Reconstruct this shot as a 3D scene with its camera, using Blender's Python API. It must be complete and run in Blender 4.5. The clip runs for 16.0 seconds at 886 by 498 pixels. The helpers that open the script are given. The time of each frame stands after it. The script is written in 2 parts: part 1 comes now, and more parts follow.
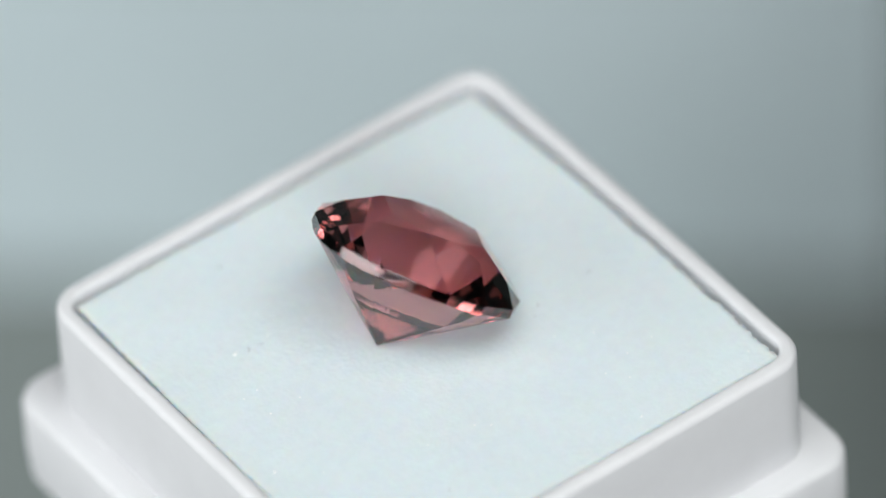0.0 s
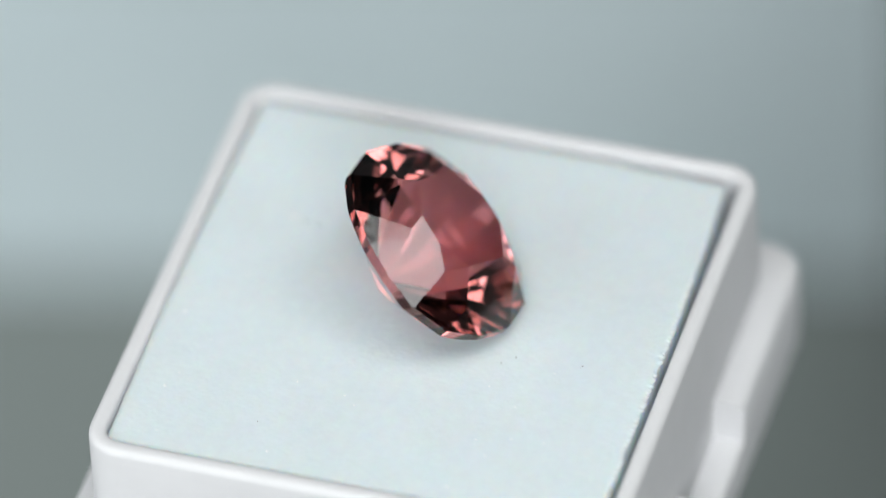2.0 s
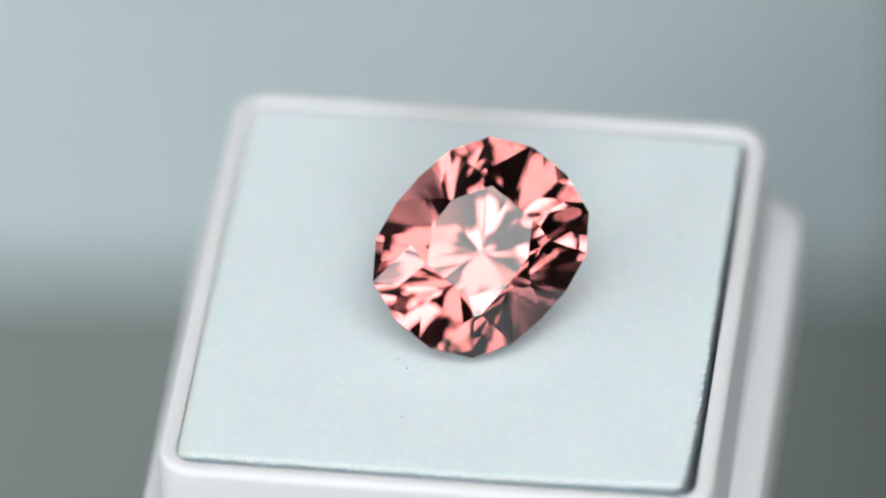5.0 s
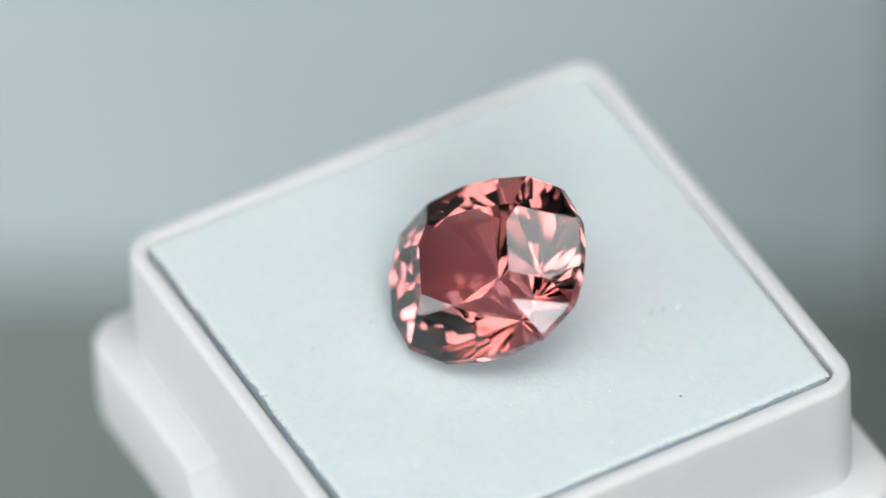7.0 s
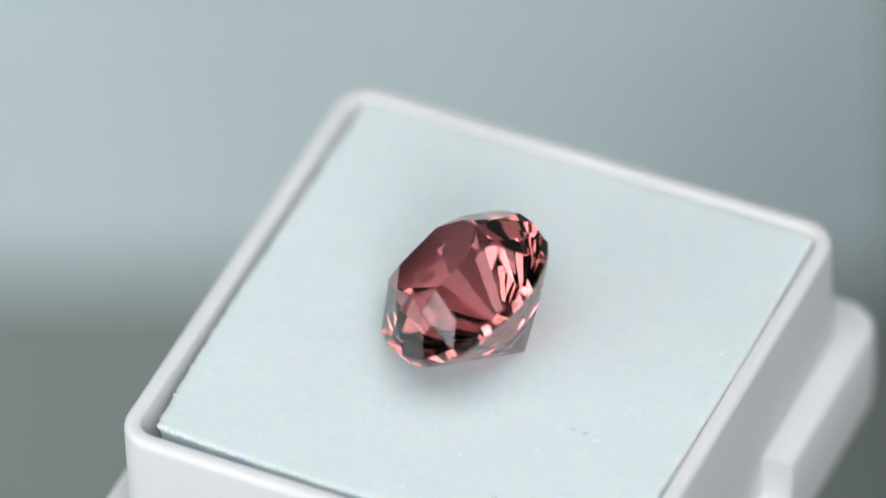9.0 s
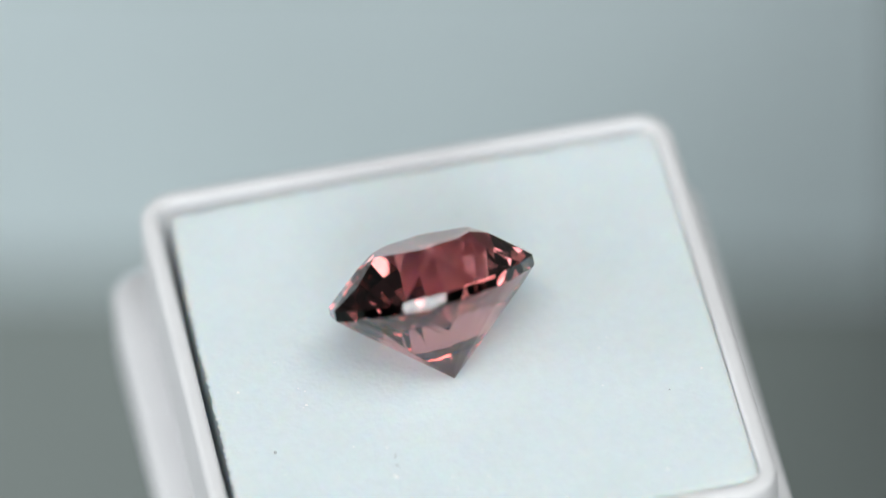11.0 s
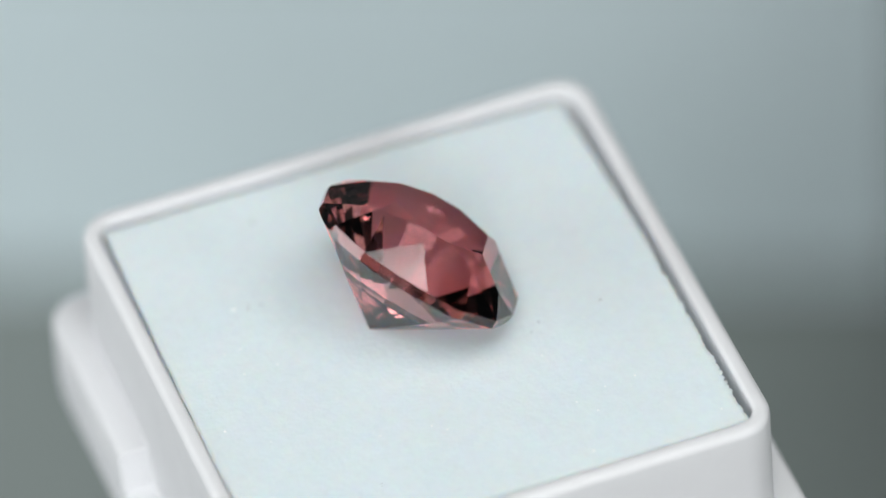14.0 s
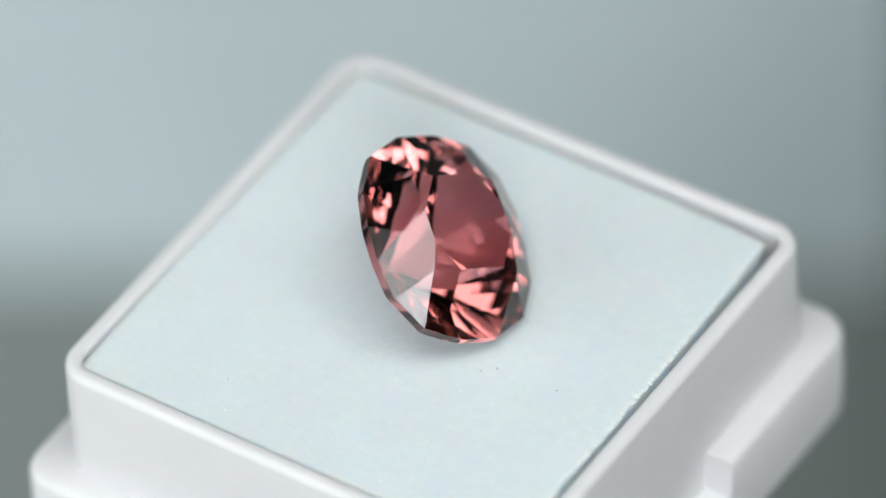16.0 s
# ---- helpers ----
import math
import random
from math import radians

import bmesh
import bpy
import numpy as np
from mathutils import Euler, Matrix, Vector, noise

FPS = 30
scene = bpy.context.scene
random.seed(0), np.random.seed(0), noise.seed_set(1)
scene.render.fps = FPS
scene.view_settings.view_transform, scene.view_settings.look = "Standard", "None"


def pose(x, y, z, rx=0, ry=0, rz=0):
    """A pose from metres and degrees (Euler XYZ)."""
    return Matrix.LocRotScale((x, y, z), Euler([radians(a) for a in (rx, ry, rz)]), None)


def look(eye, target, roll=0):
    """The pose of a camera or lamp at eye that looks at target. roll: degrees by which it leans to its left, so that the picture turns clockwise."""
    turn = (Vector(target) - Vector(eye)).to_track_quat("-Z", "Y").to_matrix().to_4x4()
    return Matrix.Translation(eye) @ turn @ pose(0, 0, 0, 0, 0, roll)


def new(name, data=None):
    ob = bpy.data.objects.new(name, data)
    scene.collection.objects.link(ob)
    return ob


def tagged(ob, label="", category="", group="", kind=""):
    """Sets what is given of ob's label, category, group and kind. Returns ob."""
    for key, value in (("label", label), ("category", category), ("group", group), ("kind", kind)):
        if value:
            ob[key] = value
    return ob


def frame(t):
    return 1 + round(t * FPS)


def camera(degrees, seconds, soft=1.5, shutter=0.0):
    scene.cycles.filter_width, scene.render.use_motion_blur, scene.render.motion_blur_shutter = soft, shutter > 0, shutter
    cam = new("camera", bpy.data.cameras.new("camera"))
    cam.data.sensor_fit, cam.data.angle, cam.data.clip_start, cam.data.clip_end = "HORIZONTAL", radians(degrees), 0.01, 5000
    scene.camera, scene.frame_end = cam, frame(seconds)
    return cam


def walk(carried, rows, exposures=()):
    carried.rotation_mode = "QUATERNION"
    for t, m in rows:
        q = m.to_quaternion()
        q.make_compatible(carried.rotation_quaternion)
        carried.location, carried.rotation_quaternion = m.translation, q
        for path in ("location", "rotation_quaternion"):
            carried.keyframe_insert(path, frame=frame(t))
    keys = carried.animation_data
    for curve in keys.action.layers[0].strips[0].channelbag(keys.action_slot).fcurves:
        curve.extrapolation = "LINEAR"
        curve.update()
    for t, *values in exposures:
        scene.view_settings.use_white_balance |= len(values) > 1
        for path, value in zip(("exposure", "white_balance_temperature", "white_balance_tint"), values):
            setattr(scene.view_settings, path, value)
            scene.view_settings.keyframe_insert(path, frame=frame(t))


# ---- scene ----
MM = 0.001

# ---- camera: a long macro lens on a stand, looking down at the turning box ----
cam = camera(5.946, 16.0, soft=1.6)
EYE, AIM = (-0.000458, -0.338853, 0.339998), (-0.000458, 0.002821, 0.002859)
cam.data.dof.use_dof = True
cam.data.dof.focus_distance = 0.4755
cam.data.dof.aperture_fstop = 13
walk(cam, [(0.0, look(EYE, AIM, -3.12)), (16.0, look(EYE, AIM, -3.12))])

TURN = 13.4          # seconds for one turn of the table, clockwise from above


def spin(t):
    return Matrix.Rotation(-2 * math.pi * t / TURN, 4, "Z")


# ---- light: a soft box overhead, windows in front and in the corner, added fill lamps at both sides and high on the left ----
world = bpy.data.worlds.new("world")
scene.world = world
world.use_nodes = True
world.node_tree.nodes["Background"].inputs[0].default_value = (0.62, 0.72, 0.80, 1)
world.node_tree.nodes["Background"].inputs[1].default_value = 0.04
scene.view_settings.exposure = 0.0


def area(name, eye, target, sx, sy, power, colour):
    d = bpy.data.lights.new(name, "AREA")
    d.shape, d.size, d.size_y, d.energy, d.color = "RECTANGLE", sx, sy, power, colour
    ob = new(name, d)
    ob.matrix_world = look(eye, target)
    return ob


area("softbox", (0.07, -0.15, 0.50), (0.04, -0.03, 0), 0.52, 0.28, 1.95, (0.98, 1.0, 0.99))
area("front_window", (0.06, -0.88, 0.43), (0, 0, 0), 0.50, 0.42, 5.6, (0.96, 0.98, 1.0))
area("corner_window", (-0.62, -0.66, 0.42), (0, 0, 0), 0.26, 0.30, 1.4, (0.96, 0.98, 1.0))
# added lamp that fills the stone's dull lower-right facets
area("right_fill", (0.60, -0.36, 0.56), (0, 0, 0), 0.26, 0.16, 0.40, (0.97, 0.99, 1.0))
# added low lamp, close by: brightens the table's left so it falls off rightwards
area("left_fill", (-0.29, -0.06, 0.06), (0, 0.05, -0.10), 0.16, 0.16, 0.36, (0.95, 0.98, 1.0))
# added broad lamp, up on the left, for overall fill
area("high_fill", (-0.60, -0.22, 1.10), (0, 0, 0), 0.60, 0.60, 0.9, (0.97, 0.99, 1.0))

# ---- materials ----


def material(name, colour, rough=0.5, grain=0.0, scale=900.0, bump=0.0, bump_scale=2500.0, spec=0.5, sss=0.0, spread=(1, 1, 1)):
    m = bpy.data.materials.new(name)
    m.use_nodes = True
    nt = m.node_tree
    b = nt.nodes["Principled BSDF"]
    b.inputs["Roughness"].default_value = rough
    b.inputs["Specular IOR Level"].default_value = spec
    co = nt.nodes.new("ShaderNodeTexCoord")
    big = nt.nodes.new("ShaderNodeTexNoise")
    big.inputs["Scale"].default_value, big.inputs["Detail"].default_value = scale * 0.12, 4
    fine = nt.nodes.new("ShaderNodeTexNoise")
    fine.inputs["Scale"].default_value, fine.inputs["Detail"].default_value = scale, 6
    add = nt.nodes.new("ShaderNodeMath")
    add.operation = "ADD"
    ramp = nt.nodes.new("ShaderNodeMapRange")
    ramp.inputs["From Min"].default_value, ramp.inputs["From Max"].default_value = 0.7, 1.3
    ramp.inputs["To Min"].default_value, ramp.inputs["To Max"].default_value = 1 - grain, 1 + grain
    mul = nt.nodes.new("ShaderNodeVectorMath")
    mul.operation = "SCALE"
    mul.inputs[0].default_value = colour
    for n in (big, fine):
        nt.links.new(co.outputs["Object"], n.inputs["Vector"])
    nt.links.new(big.outputs["Fac"], add.inputs[0])
    nt.links.new(fine.outputs["Fac"], add.inputs[1])
    nt.links.new(add.outputs[0], ramp.inputs["Value"])
    nt.links.new(ramp.outputs[0], mul.inputs["Scale"])
    nt.links.new(mul.outputs[0], b.inputs["Base Color"])
    if bump:
        rel = nt.nodes.new("ShaderNodeTexNoise")
        rel.inputs["Scale"].default_value, rel.inputs["Detail"].default_value = bump_scale, 5
        bp = nt.nodes.new("ShaderNodeBump")
        bp.inputs["Distance"].default_value, bp.inputs["Strength"].default_value = bump, 1.0
        nt.links.new(co.outputs["Object"], rel.inputs["Vector"])
        nt.links.new(rel.outputs["Fac"], bp.inputs["Height"])
        nt.links.new(bp.outputs[0], b.inputs["Normal"])
    if sss:
        b.inputs["Subsurface Weight"].default_value = sss
        b.inputs["Subsurface Radius"].default_value = spread
        b.inputs["Subsurface Scale"].default_value = 0.0012
    return m


M_PLASTIC = material("white_plastic", (0.705, 0.71, 0.722), 0.68, 0.02, 500, 0.00002, 1500, 0.3, 0.25)
M_FOAM = material("pale_foam", (0.67, 0.755, 0.785), 0.95, 0.028, 1600, 0.000035, 3600, 0.1, 0.6, (0.6, 0.9, 1.3))
M_FLUFF = material("white_fluff", (0.86, 0.88, 0.88), 0.9, 0.03, 3000)
M_CARD = material("pale_card", (0.61, 0.71, 0.735), 0.9, 0.03, 60)
M_TABLE = material("grey_table", (0.20, 0.225, 0.215), 0.8, 0.04, 60)
M_ROOM = material("room_wall", (0.12, 0.123, 0.126), 0.9, 0.04, 8)
M_STEEL = material("grey_metal", (0.25, 0.26, 0.27), 0.4, 0.05, 300)
M_LINT = material("dark_fibre", (0.20, 0.21, 0.22), 0.8, 0.05, 3000)


def gem_material():
    """Pink stone: clear mirror-like gloss outside, tinted refraction and tinted total reflection within."""
    m = bpy.data.materials.new("pink_stone")
    m.use_nodes = True
    nt = m.node_tree
    nt.nodes.remove(nt.nodes["Principled BSDF"])
    out = nt.nodes["Material Output"]
    fr = nt.nodes.new("ShaderNodeFresnel")
    fr.inputs["IOR"].default_value = 1.735
    body = nt.nodes.new("ShaderNodeBsdfRefraction")
    body.inputs["Color"].default_value = (0.84, 0.55, 0.56, 1)
    body.inputs["Roughness"].default_value = 0.0
    body.inputs["IOR"].default_value = 1.735
    total = nt.nodes.new("ShaderNodeMapRange")
    total.inputs["From Min"].default_value, total.inputs["From Max"].default_value = 0.95, 1.0
    tint = nt.nodes.new("ShaderNodeMix")
    tint.data_type = "RGBA"
    tint.inputs[6].default_value = (0.97, 0.97, 0.97, 1)
    tint.inputs[7].default_value = TOTAL
    gl = nt.nodes.new("ShaderNodeBsdfGlossy")
    gl.inputs["Roughness"].default_value = 0.0
    mix = nt.nodes.new("ShaderNodeMixShader")
    nt.links.new(fr.outputs[0], total.inputs["Value"])
    nt.links.new(total.outputs[0], tint.inputs[0])
    nt.links.new(tint.outputs[2], gl.inputs["Color"])
    nt.links.new(fr.outputs[0], mix.inputs[0])
    nt.links.new(body.outputs[0], mix.inputs[1])
    nt.links.new(gl.outputs[0], mix.inputs[2])
    nt.links.new(mix.outputs[0], out.inputs["Surface"])
    return m


TOTAL = (0.83, 0.68, 0.65, 1)
M_GEM = gem_material()

# ---- mesh helpers ----


def mesh_object(name, bm, mat, smooth=False):
    me = bpy.data.meshes.new(name)
    bmesh.ops.recalc_face_normals(bm, faces=bm.faces[:])
    bm.to_mesh(me)
    bm.free()
    me.materials.append(mat)
    if smooth:
        for p in me.polygons:
            p.use_smooth = True
        me.set_sharp_from_angle(angle=radians(38))
    return new(name, me)


def part(name, bm, mat, parent, label="", smooth=False):
    ob = mesh_object(name, bm, mat, smooth)
    ob.parent = parent
    if label:
        ob["label"] = label
    return ob


def box_mesh(bm, lo, hi):
    v = [bm.verts.new((x, y, z)) for z in (lo[2], hi[2]) for x, y in ((lo[0], lo[1]), (hi[0], lo[1]), (hi[0], hi[1]), (lo[0], hi[1]))]
    for f in ((3, 2, 1, 0), (4, 5, 6, 7), (0, 1, 5, 4), (1, 2, 6, 5), (2, 3, 7, 6), (3, 0, 4, 7)):
        bm.faces.new([v[i] for i in f])


def slab(name, lo, hi, mat, label, category):
    bm = bmesh.new()
    box_mesh(bm, lo, hi)
    ob = mesh_object(name, bm, mat)
    return tagged(ob, label, category, kind="structure")


# ---- the setting: grey table, pale card behind, plain room all round ----
slab("ground", (-1.5, -1.6, -0.14), (1.5, 0.60, -0.12), M_TABLE, "matte grey table top far below the box", "table top")
card = slab("backdrop", (-0.30, 0.0, -0.12), (0.30, 0.004, -0.04), M_CARD, "pale blue-grey card standing behind the table", "backdrop")
card.matrix_world = pose(0, 0.1247, 0, 0, 0, -4.4)


def side_flag():
    """A dark card folded once, standing on the table beside and before the spindle; added unseen to shade the table's
    right.
    """
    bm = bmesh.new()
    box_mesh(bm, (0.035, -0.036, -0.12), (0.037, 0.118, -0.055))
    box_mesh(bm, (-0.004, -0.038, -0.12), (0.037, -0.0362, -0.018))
    return tagged(mesh_object("side_flag", bm, M_ROOM), "dark grey folded flag, added out of view to shade the table's right", "card", kind="structure")


# unseen light blocker: darkens the right of the table and backdrop
side_flag()
slab("wall_south", (-1.5, -1.62, -0.14), (1.5, -1.6, 1.2), M_ROOM, "plain grey wall of the room", "wall")
slab("wall_east", (1.5, -1.62, -0.14), (1.52, 0.62, 1.2), M_ROOM, "plain grey wall of the room", "wall")
slab("wall_west", (-1.52, -1.62, -0.14), (-1.5, 0.62, 1.2), M_ROOM, "plain grey wall of the room", "wall")
slab("wall_north", (-1.5, 0.60, -0.14), (1.5, 0.62, 1.2), M_ROOM, "plain grey wall of the room", "wall")
slab("ceiling", (-1.52, -1.62, 1.2), (1.52, 0.62, 1.22), M_ROOM, "plain grey ceiling of the room", "ceiling")

# ---- the box: tray wall with a rounded rim, wider base with notched ledge ----
BX, BY, HEAD = -1.746, -0.661, 34.53
SLOPE_X, SLOPE_Y = 0.0091, 0.0006


def box_pose():
    n = Vector((-SLOPE_X, -SLOPE_Y, 1)).normalized()
    x = Vector((math.cos(radians(HEAD)), math.sin(radians(HEAD)), 0))
    x = (x - n * x.dot(n)).normalized()
    y = n.cross(x)
    m = Matrix((x, y, n)).transposed().to_4x4()
    m.translation = Vector((BX, BY, SLOPE_X * BX + SLOPE_Y * BY + 0.13)) * MM
    return m


BOX = box_pose()
INNER, OUTER, LEDGE = 14.5, 15.5, 17.35      # half widths, mm
RIM, STEP, FOOT = 0.22, -7.4, -13.5          # heights over the foam, mm


def ring(half, radius, z, seg=8, side=10, drop=0.0):
    """Points round a square with rounded corners; drop lowers the middle of two facing sides."""
    pts = []
    for q in range(4):
        a0 = q * math.pi / 2
        c = half - radius
        corner = [(c + radius * math.cos(math.pi / 2 * i / seg), c + radius * math.sin(math.pi / 2 * i / seg), z) for i in range(seg + 1)]
        edge = []
        for u in (9, 3.85, 3.7, 3.55, 2, 0, -2, -3.55, -3.7, -3.85, -9):
            edge.append((u, half, z - (drop if q % 2 else 0) * min(1.0, max(0.0, (3.85 - abs(u)) / 0.3))))
        for x, y, h in corner + edge:
            pts.append((x * math.cos(a0) - y * math.sin(a0), x * math.sin(a0) + y * math.cos(a0), h))
    return pts


def loft(rings, close_first=False, close_last=False):
    bm = bmesh.new()
    rows = [[bm.verts.new([c * MM for c in p]) for p in r] for r in rings]
    n = len(rows[0])
    for a, b in zip(rows, rows[1:]):
        for i in range(n):
            bm.faces.new((a[i], a[(i + 1) % n], b[(i + 1) % n], b[i]))
    if close_first:
        bm.faces.new(rows[0][::-1])
    if close_last:
        bm.faces.new(rows[-1])
    return bm


def gem_box():
    thing = tagged(new("gem_box"), "white plastic gem display box with a stepped base and rounded rim", "gem box")
    rad = 2.1
    prof = [(OUTER + 0.10, STEP - 3.5), (OUTER + 0.06, STEP + 0.5), (OUTER, RIM - 0.45)]
    for i in range(1, 6):
        a = math.pi / 2 * i / 5
        prof.append((OUTER - 0.42 + 0.42 * math.cos(a), RIM - 0.45 + 0.45 * math.sin(a)))
    for i in range(5):
        a = math.pi / 2 * i / 4
        prof.append((INNER + 0.28 - 0.28 * math.sin(a), RIM - 0.26 + 0.26 * math.cos(a)))
    prof += [(INNER, -9.0)]
    part("tray_wall", loft([ring(h, max(0.5, rad - (OUTER - h)), z) for h, z in prof], close_last=True), M_PLASTIC, thing, smooth=True)
    d = 2.6
    low = [(OUTER - 0.3, STEP, d), (LEDGE - 0.55, STEP, d), (LEDGE - 0.3, STEP - 0.05, d), (LEDGE - 0.1, STEP - 0.2, d), (LEDGE, STEP - 0.5, d),
           (LEDGE + 0.02, STEP - 3.9, 0), (LEDGE - 0.10, FOOT + 0.15, 0), (LEDGE - 0.25, FOOT, 0)]
    part("base", loft([ring(h, 2.1, z, drop=dd) for h, z, dd in low], close_last=True), M_PLASTIC, thing, smooth=True)
    return thing


FOAM_X, FOAM_Y = (-14.45, 14.02), (-14.45, 14.02)


def foam_right(v):
    return FOAM_X[1] - 0.42 * max(0.0, (v - 0.5) / 0.5) ** 2


def foam_left(v):
    return FOAM_X[0] + 0.32 * max(0.0, (v - 0.35) / 0.65) ** 1.5 + 0.2 * max(0.0, (0.3 - v) / 0.3)


def foam_pad():
    """Foam cut by hand: flat top with fine pores, two ragged edges away from the wall."""
    bm = bmesh.new()
    n = 200
    rows = []
    rng = random.Random(5)
    rag_x = [rng.uniform(-1, 1) for _ in range(n + 1)]
    rag_y = [rng.uniform(-1, 1) for _ in range(n + 1)]
    for j in range(n + 1):
        row = []
        for i in range(n + 1):
            u, v = i / n, j / n
            x0 = foam_left(v) + 0.03 * rag_y[j] + 0.04 * noise.noise((v * 31, 9.3, 0))
            x1 = foam_right(v) + 0.085 * rag_x[j] + 0.10 * noise.noise((v * 23, 3.1, 0))
            y1 = FOAM_Y[1] + 0.08 * rag_y[i] + 0.07 * noise.noise((u * 19, 7.7, 0)) - 0.3 * max(0.0, (u - 0.65) / 0.35) ** 2
            x = x0 + (x1 - x0) * u
            y = FOAM_Y[0] + (y1 - FOAM_Y[0]) * v
            z = 0.014 * noise.noise((x * 0.9, y * 0.9, 2.0)) + 0.005 * noise.noise((x * 3.1, y * 3.1, 5.0))
            edge = min(i, n - i, j, n - j)
            z -= 0.12 if edge == 0 else 0.03 if edge == 1 else 0.0
            row.append(bm.verts.new((x * MM, y * MM, z * MM)))
        rows.append(row)
    for a, b in zip(rows, rows[1:]):
        for i in range(n):
            bm.faces.new((a[i], a[i + 1], b[i + 1], b[i]))
    rim = rows[0][:-1] + [r[-1] for r in rows[:-1]] + rows[-1][:0:-1] + [r[0] for r in rows[:0:-1]]
    m = len(rim)
    rings = [rim]
    for z, inset, span in ((-0.3, 0.0, 2), (-0.8, 0.0, 5), (-8.9, -0.1, 12)):
        ring_ = []
        for i in range(m):
            near = [rim[(i + d) % m].co for d in range(-span, span + 1)]
            p = sum((Vector(c) for c in near), Vector()) / len(near)
            p = Vector((p.x - math.copysign(inset * MM, p.x), p.y - math.copysign(inset * MM, p.y), z * MM))
            lim = (INNER - 0.03) * MM
            p.x, p.y = max(-lim, min(lim, p.x)), max(-lim, min(lim, p.y))
            ring_.append(bm.verts.new(p))
        rings.append(ring_)
    for a, b in zip(rings, rings[1:]):
        for i in range(m):
            bm.faces.new((a[i], b[i], b[(i + 1) % m], a[(i + 1) % m]))
    low = rings[-1]
    bm.faces.new(low)
    ob = mesh_object("foam_pad", bm, M_FOAM)
    for p in ob.data.polygons:
        p.use_smooth = p.normal.z > 0.93
    return tagged(ob, "pale blue-white foam pad with ragged edges in the box", "foam pad")


# ---- the stone: an oval brilliant, cut plane by plane ----
GEM_A, GEM_B, GEM_N = 5.23, 6.26, 2.55       # half width, half length, squareness of the outline
TAB_Z, GIRDLE, CULET = 2.55, 0.32, -5.384
PHASE = radians(-14.7)
# crown, twice round: turn (degrees) and reach (mm) of the table's corners; turn, reach (share of the girdle) and height of the kites' side corners
TABLE = ((-13.3, 3.28), (-7.2, 3.27), (-7.9, 2.82), (-15.9, 2.84))
SIDES = ((13.2, 0.81, 1.29), (-4.7, 0.64, 2.06), (-10.8, 0.74, 1.70), (-0.3, 0.67, 2.15))


def oval(a, b, n, th):
    r = (abs(math.sin(th) / a) ** n + abs(math.cos(th) / b) ** n) ** (-1 / n)
    return Vector((r * math.sin(th), r * math.cos(th), 0))


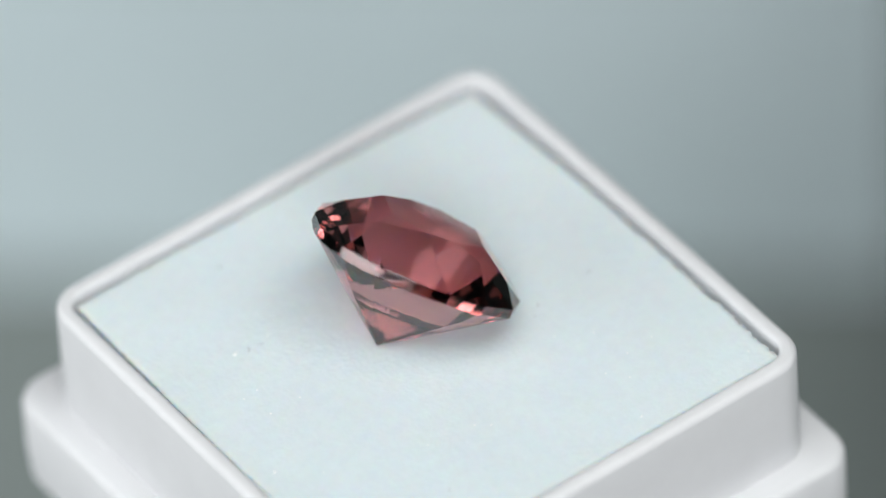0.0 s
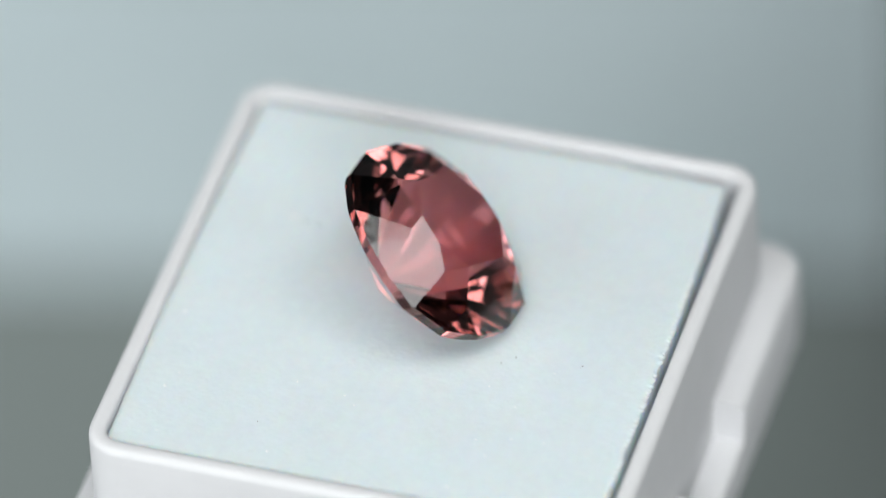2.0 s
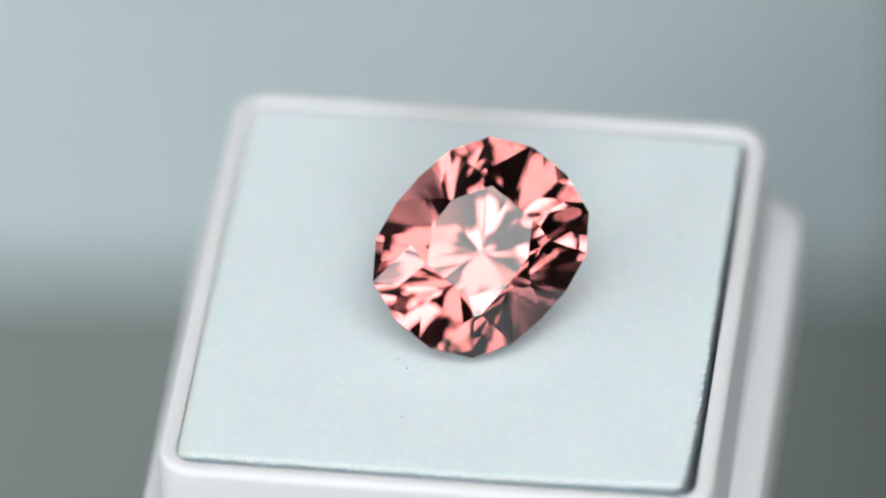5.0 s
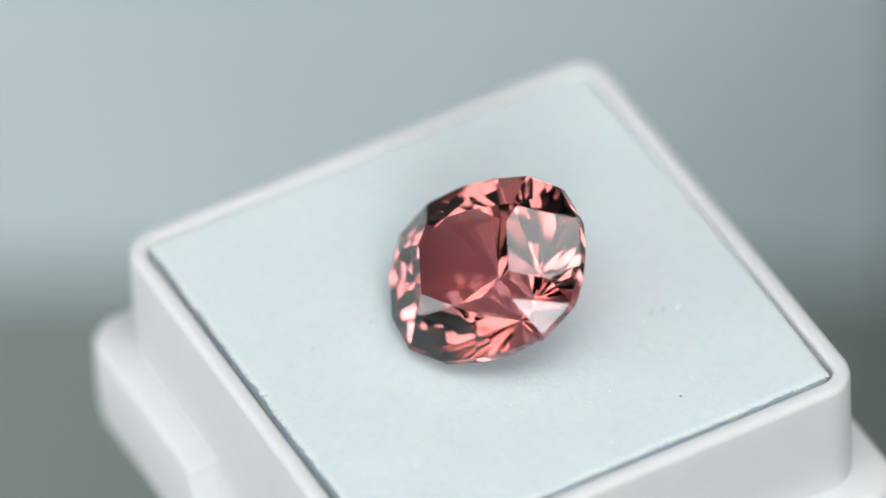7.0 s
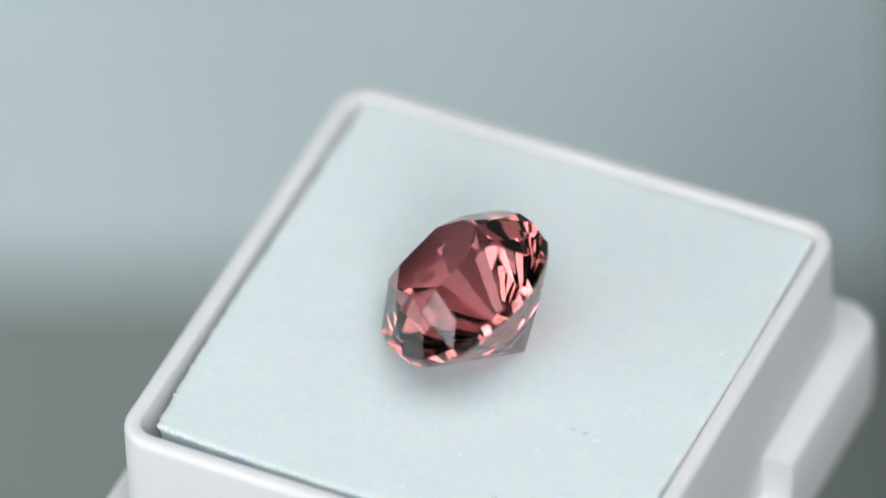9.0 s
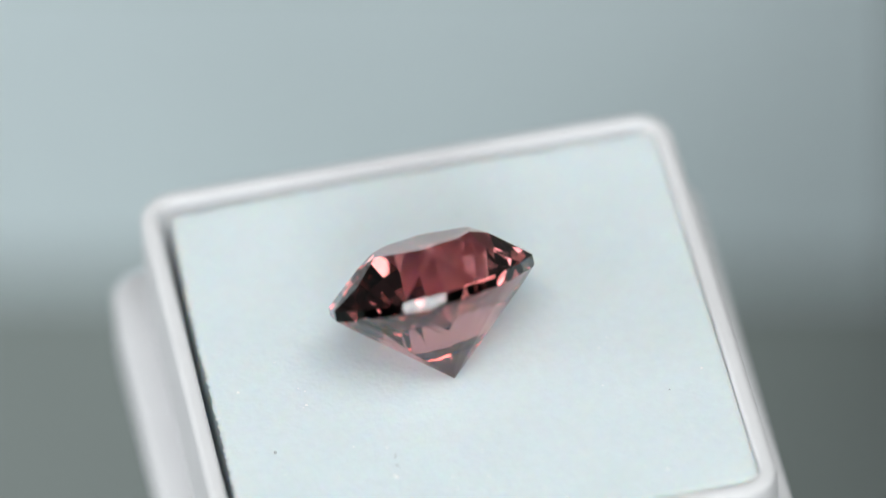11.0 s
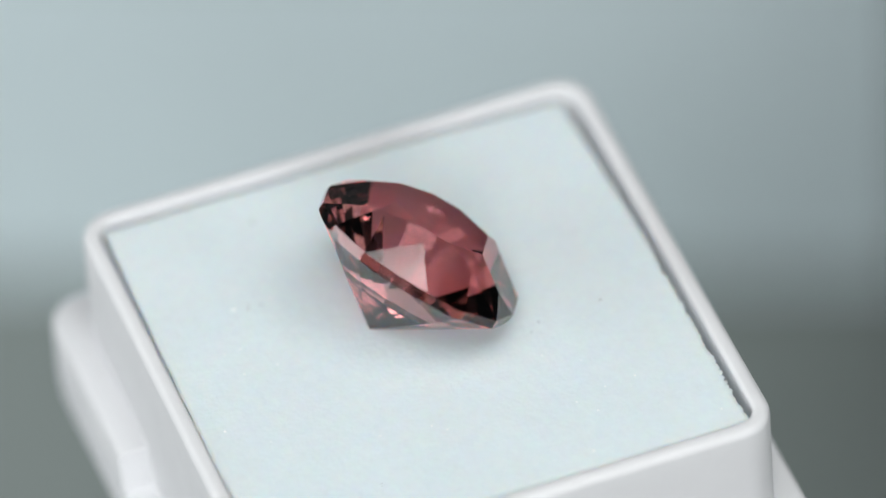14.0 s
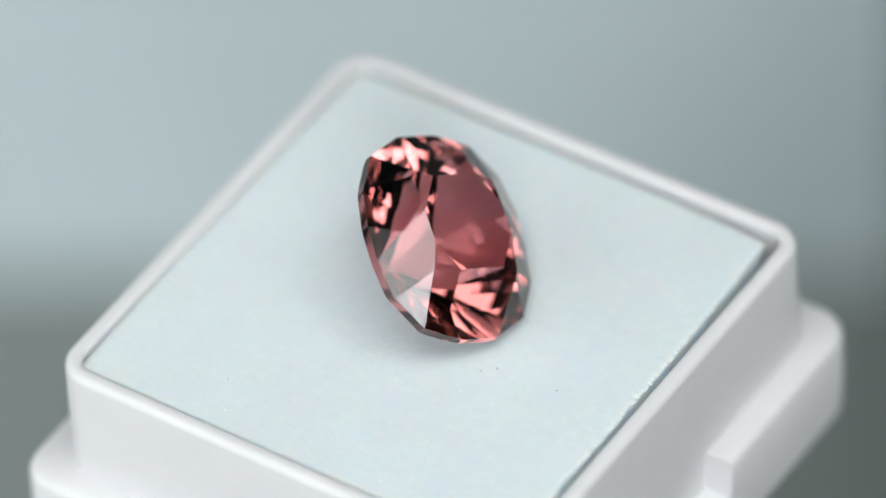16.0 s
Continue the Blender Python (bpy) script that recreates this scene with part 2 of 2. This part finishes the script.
def gemstone():
    corner = [oval(GEM_A, GEM_B, GEM_N, PHASE + k * math.pi / 8) for k in range(16)]
    up, zz = Vector((0, 0, GIRDLE)), Vector((0, 0, 1))
    mains = [2 * k for k in range(8)]
    planes = [(Vector((0, 0, TAB_Z)), zz)]

    def through3(a, b, c):
        n = (b - a).cross(c - a).normalized()
        if n.dot((a + b + c) / 3) < 0:
            n = -n
        return a, n

    def table_corner(k):
        turn, reach = TABLE[k % 4]
        th = PHASE + k * math.pi / 4 + radians(turn)
        return Vector((reach * math.sin(th), reach * math.cos(th), TAB_Z))

    def side_corner(k):
        turn, reach, z = SIDES[k % 4]
        return oval(GEM_A, GEM_B, GEM_N, PHASE + (2 * k + 1) * math.pi / 8 + radians(turn)) * reach + zz * z

    top, bottom = [], []
    for k in range(8):
        g, t = corner[2 * k], table_corner(k)
        tangent = (corner[(2 * k + 1) % 16] - corner[2 * k - 1]).normalized()
        lean = through3(g + up, t, side_corner(k))[1] + through3(g + up, t, side_corner(k - 1))[1]
        top.append((g + up, lean.normalized()))
        bottom.append(through3(g - up, g - up + tangent, Vector((0, 0, CULET))))
    planes += top + bottom

    def height(pl, p):
        a, n = pl
        return a.z - (n.x * (p.x - a.x) + n.y * (p.y - a.y)) / n.z

    for k in range(8):
        j = mains[k]                       # between main k and main k + 1
        mid = corner[(j + 1) % 16]
        s = side_corner(k)
        planes.append(through3(table_corner(k), table_corner(k + 1), s))
        p = mid * 0.36
        d = Vector((p.x, p.y, max(height(pl, p) for pl in bottom)))
        e = d + zz * 0.07
        along = Vector((-mid.y, mid.x, 0))
        planes.append(through3(Vector((0, 0, CULET)), e, e + along))
        q = mid * 0.7 - up * 0.7 + d * 0.3
        lean = Vector((mid.x, mid.y, -mid.length * 1.02)).normalized()
        planes.append((q, lean))
        for e in ((j, j + 1), (j + 1, j + 2)):
            a, b = corner[e[0] % 16], corner[e[1] % 16]
            planes.append(through3(a + up, b + up, s))
            half = through3(a - up, b - up, d)
            planes.append(half)
            main = bottom[(e[0] if e[0] == j else e[1]) % 16 // 2]
            ridge = (main[1] + half[1]).normalized()
            foot = (corner[j if e[0] == j else (j + 2) % 16] - up) * 0.6 + d * 0.4
            planes.append((foot - ridge * 0.045, ridge))
            planes.append((a, (b - a).cross(zz).normalized() * (1 if (b - a).cross(zz).dot(a) > 0 else -1)))
    bm = bmesh.new()
    box_mesh(bm, (-9, -9, -9), (9, 9, 9))
    for p, n in planes:
        cut = bmesh.ops.bisect_plane(bm, geom=bm.verts[:] + bm.edges[:] + bm.faces[:], dist=1e-5, plane_co=p, plane_no=n, clear_outer=True)
        edges = [e for e in cut["geom_cut"] if isinstance(e, bmesh.types.BMEdge)]
        if edges:
            bmesh.ops.holes_fill(bm, edges=edges)
    bmesh.ops.remove_doubles(bm, verts=bm.verts[:], dist=0.004)
    bmesh.ops.scale(bm, vec=(MM, MM, MM), verts=bm.verts[:])
    bmesh.ops.recalc_face_normals(bm, faces=bm.faces[:])
    thing = tagged(new("gemstone"), "faceted salmon-pink oval gemstone tilted on the foam", "gemstone")
    zones = {"table_facet": [], "crown": [], "girdle": [], "pavilion": []}
    for f in bm.faces:
        z = f.normal.z
        zones["table_facet" if z > 0.995 else "girdle" if abs(z) < 0.05 else "crown" if z > 0 else "pavilion"].append(f)
    for name, faces in zones.items():
        index, flat = {}, []
        for f in faces:
            flat.append([index.setdefault(v, len(index)) for v in f.verts])
        me = bpy.data.meshes.new(name)
        me.from_pydata([v.co[:] for v in index], [], flat)
        me.materials.append(M_GEM)
        new(name, me).parent = thing
    bm.free()
    return thing


GEM = Matrix(((-0.09125, -0.88728, 0.45211, -2.019 * MM), (0.90030, 0.12053, 0.41825, 0.364 * MM),
              (-0.42560, 0.44520, 0.78782, 4.420 * MM), (0, 0, 0, 1)))
GEM = Matrix.LocRotScale(GEM.translation, GEM.to_quaternion().normalized(), None)

box = gem_box()
foam = foam_pad()
stone = gemstone()


def fibre(points, width):
    """A thin bent thread lying on the foam, as a six-sided tube through a few points (mm)."""
    bm = bmesh.new()
    rows = []
    for k, (x, y, z) in enumerate(points):
        x0, y0, _ = points[max(k - 1, 0)]
        x1, y1, _ = points[min(k + 1, len(points) - 1)]
        side = Vector((y0 - y1, x1 - x0, 0)).normalized()
        taper = 0.5 if k in (0, len(points) - 1) else 1.0
        rows.append([bm.verts.new((Vector((x, y, z)) + (side * math.cos(a) + Vector((0, 0, 1)) * math.sin(a)) * width * taper) * MM)
                     for a in (math.pi * i / 3 for i in range(6))])
    for a, b in zip(rows, rows[1:]):
        for i in range(6):
            bm.faces.new((a[i], a[(i + 1) % 6], b[(i + 1) % 6], b[i]))
    bm.faces.new(rows[0])
    bm.faces.new(rows[-1][::-1])
    return bm


def crumb(x, y, size, seed, flat=0.6):
    """A tiny uneven lump."""
    rng = random.Random(seed)
    bm = bmesh.new()
    bmesh.ops.create_icosphere(bm, subdivisions=2, radius=size)
    for v in bm.verts:
        v.co *= rng.uniform(0.75, 1.2)
        v.co = Vector((v.co.x + x, v.co.y + y, v.co.z * flat + size * flat * 0.5)) * MM
    return bm


def lint():
    things = []
    dark = "tiny dark grey fibre lying on the pale foam"
    for pts in ([(-7.75, 4.78, 0.03), (-7.90, 4.84, 0.06), (-8.04, 4.88, 0.03)],
                [(-8.55, 5.10, 0.03), (-8.62, 4.98, 0.07), (-8.60, 4.88, 0.06), (-8.70, 4.80, 0.05), (-8.80, 4.82, 0.03)]):
        things.append(tagged(mesh_object("fibre", fibre(pts, 0.022), M_LINT), dark, "lint", "lint on the foam"))
    for k, (x, y, r) in enumerate(((-6.1, 11.3, 0.075), (9.85, -2.35, 0.05), (5.35, -3.2, 0.04), (6.05, -2.6, 0.05), (-6.46, -11.0, 0.04))):
        things.append(tagged(mesh_object("speck", crumb(x, y, r, k), M_LINT), "tiny dark speck lying on the pale foam", "speck", "specks on the foam"))
    rng = random.Random(11)
    places = [(-9.48, 5.1, 0.11), (-9.3, 5.2, 0.06)]
    while len(places) < 46:
        places.append((rng.uniform(-13.5, 13), rng.uniform(-13.5, 13), rng.choice((0.04, 0.05, 0.06, 0.08))))
    for k, (x, y, r) in enumerate(places):
        if math.hypot(x + 0.5, y - 0.5) < 7:
            continue
        things.append(tagged(mesh_object("foam_crumb", crumb(x, y, r, 50 + k, 0.4), M_FLUFF), "tiny white crumb lying on the pale foam", "foam crumb", "crumbs on the foam"))
    for k in range(18):
        y = rng.uniform(-13, 13) if k < 9 else rng.uniform(2, 13.5)
        x = foam_right((y - FOAM_Y[0]) / 28.5) - 0.04
        things.append(tagged(mesh_object("foam_crumb", crumb(x, y, rng.uniform(0.03, 0.07), 150 + k, 0.8), M_FLUFF), "tiny white crumb clinging to the ragged foam edge", "foam crumb", "crumbs on the foam"))
    return things


bits = lint()


def turntable():
    thing = tagged(new("turntable"), "small grey metal turntable spindle under the box", "turntable")
    prof = [(0.0, -120), (26, -120), (26, -114), (9, -112), (6, -109), (6, -19.5), (9.5, -18.5), (10, -14.6), (9.8, -13.9), (0.0, -13.9)]
    bm = bmesh.new()
    rows = [[bm.verts.new((r * MM * math.cos(a * math.pi / 16), r * MM * math.sin(a * math.pi / 16), z * MM)) for a in range(32)] for r, z in prof]
    for a, b in zip(rows, rows[1:]):
        for i in range(32):
            bm.faces.new((a[i], a[(i + 1) % 32], b[(i + 1) % 32], b[i]))
    bmesh.ops.remove_doubles(bm, verts=bm.verts[:], dist=1e-6)
    part("spindle", bm, M_STEEL, thing)
    return thing


table = turntable()


def motions():
    times = [i * 0.1 for i in range(161)]
    carried = [(box, BOX), (foam, BOX), (stone, GEM), (table, Matrix.Identity(4))] + [(b, BOX) for b in bits]
    for thing, rest in carried:
        walk(thing, [(t, spin(t) @ rest) for t in times])


motions()
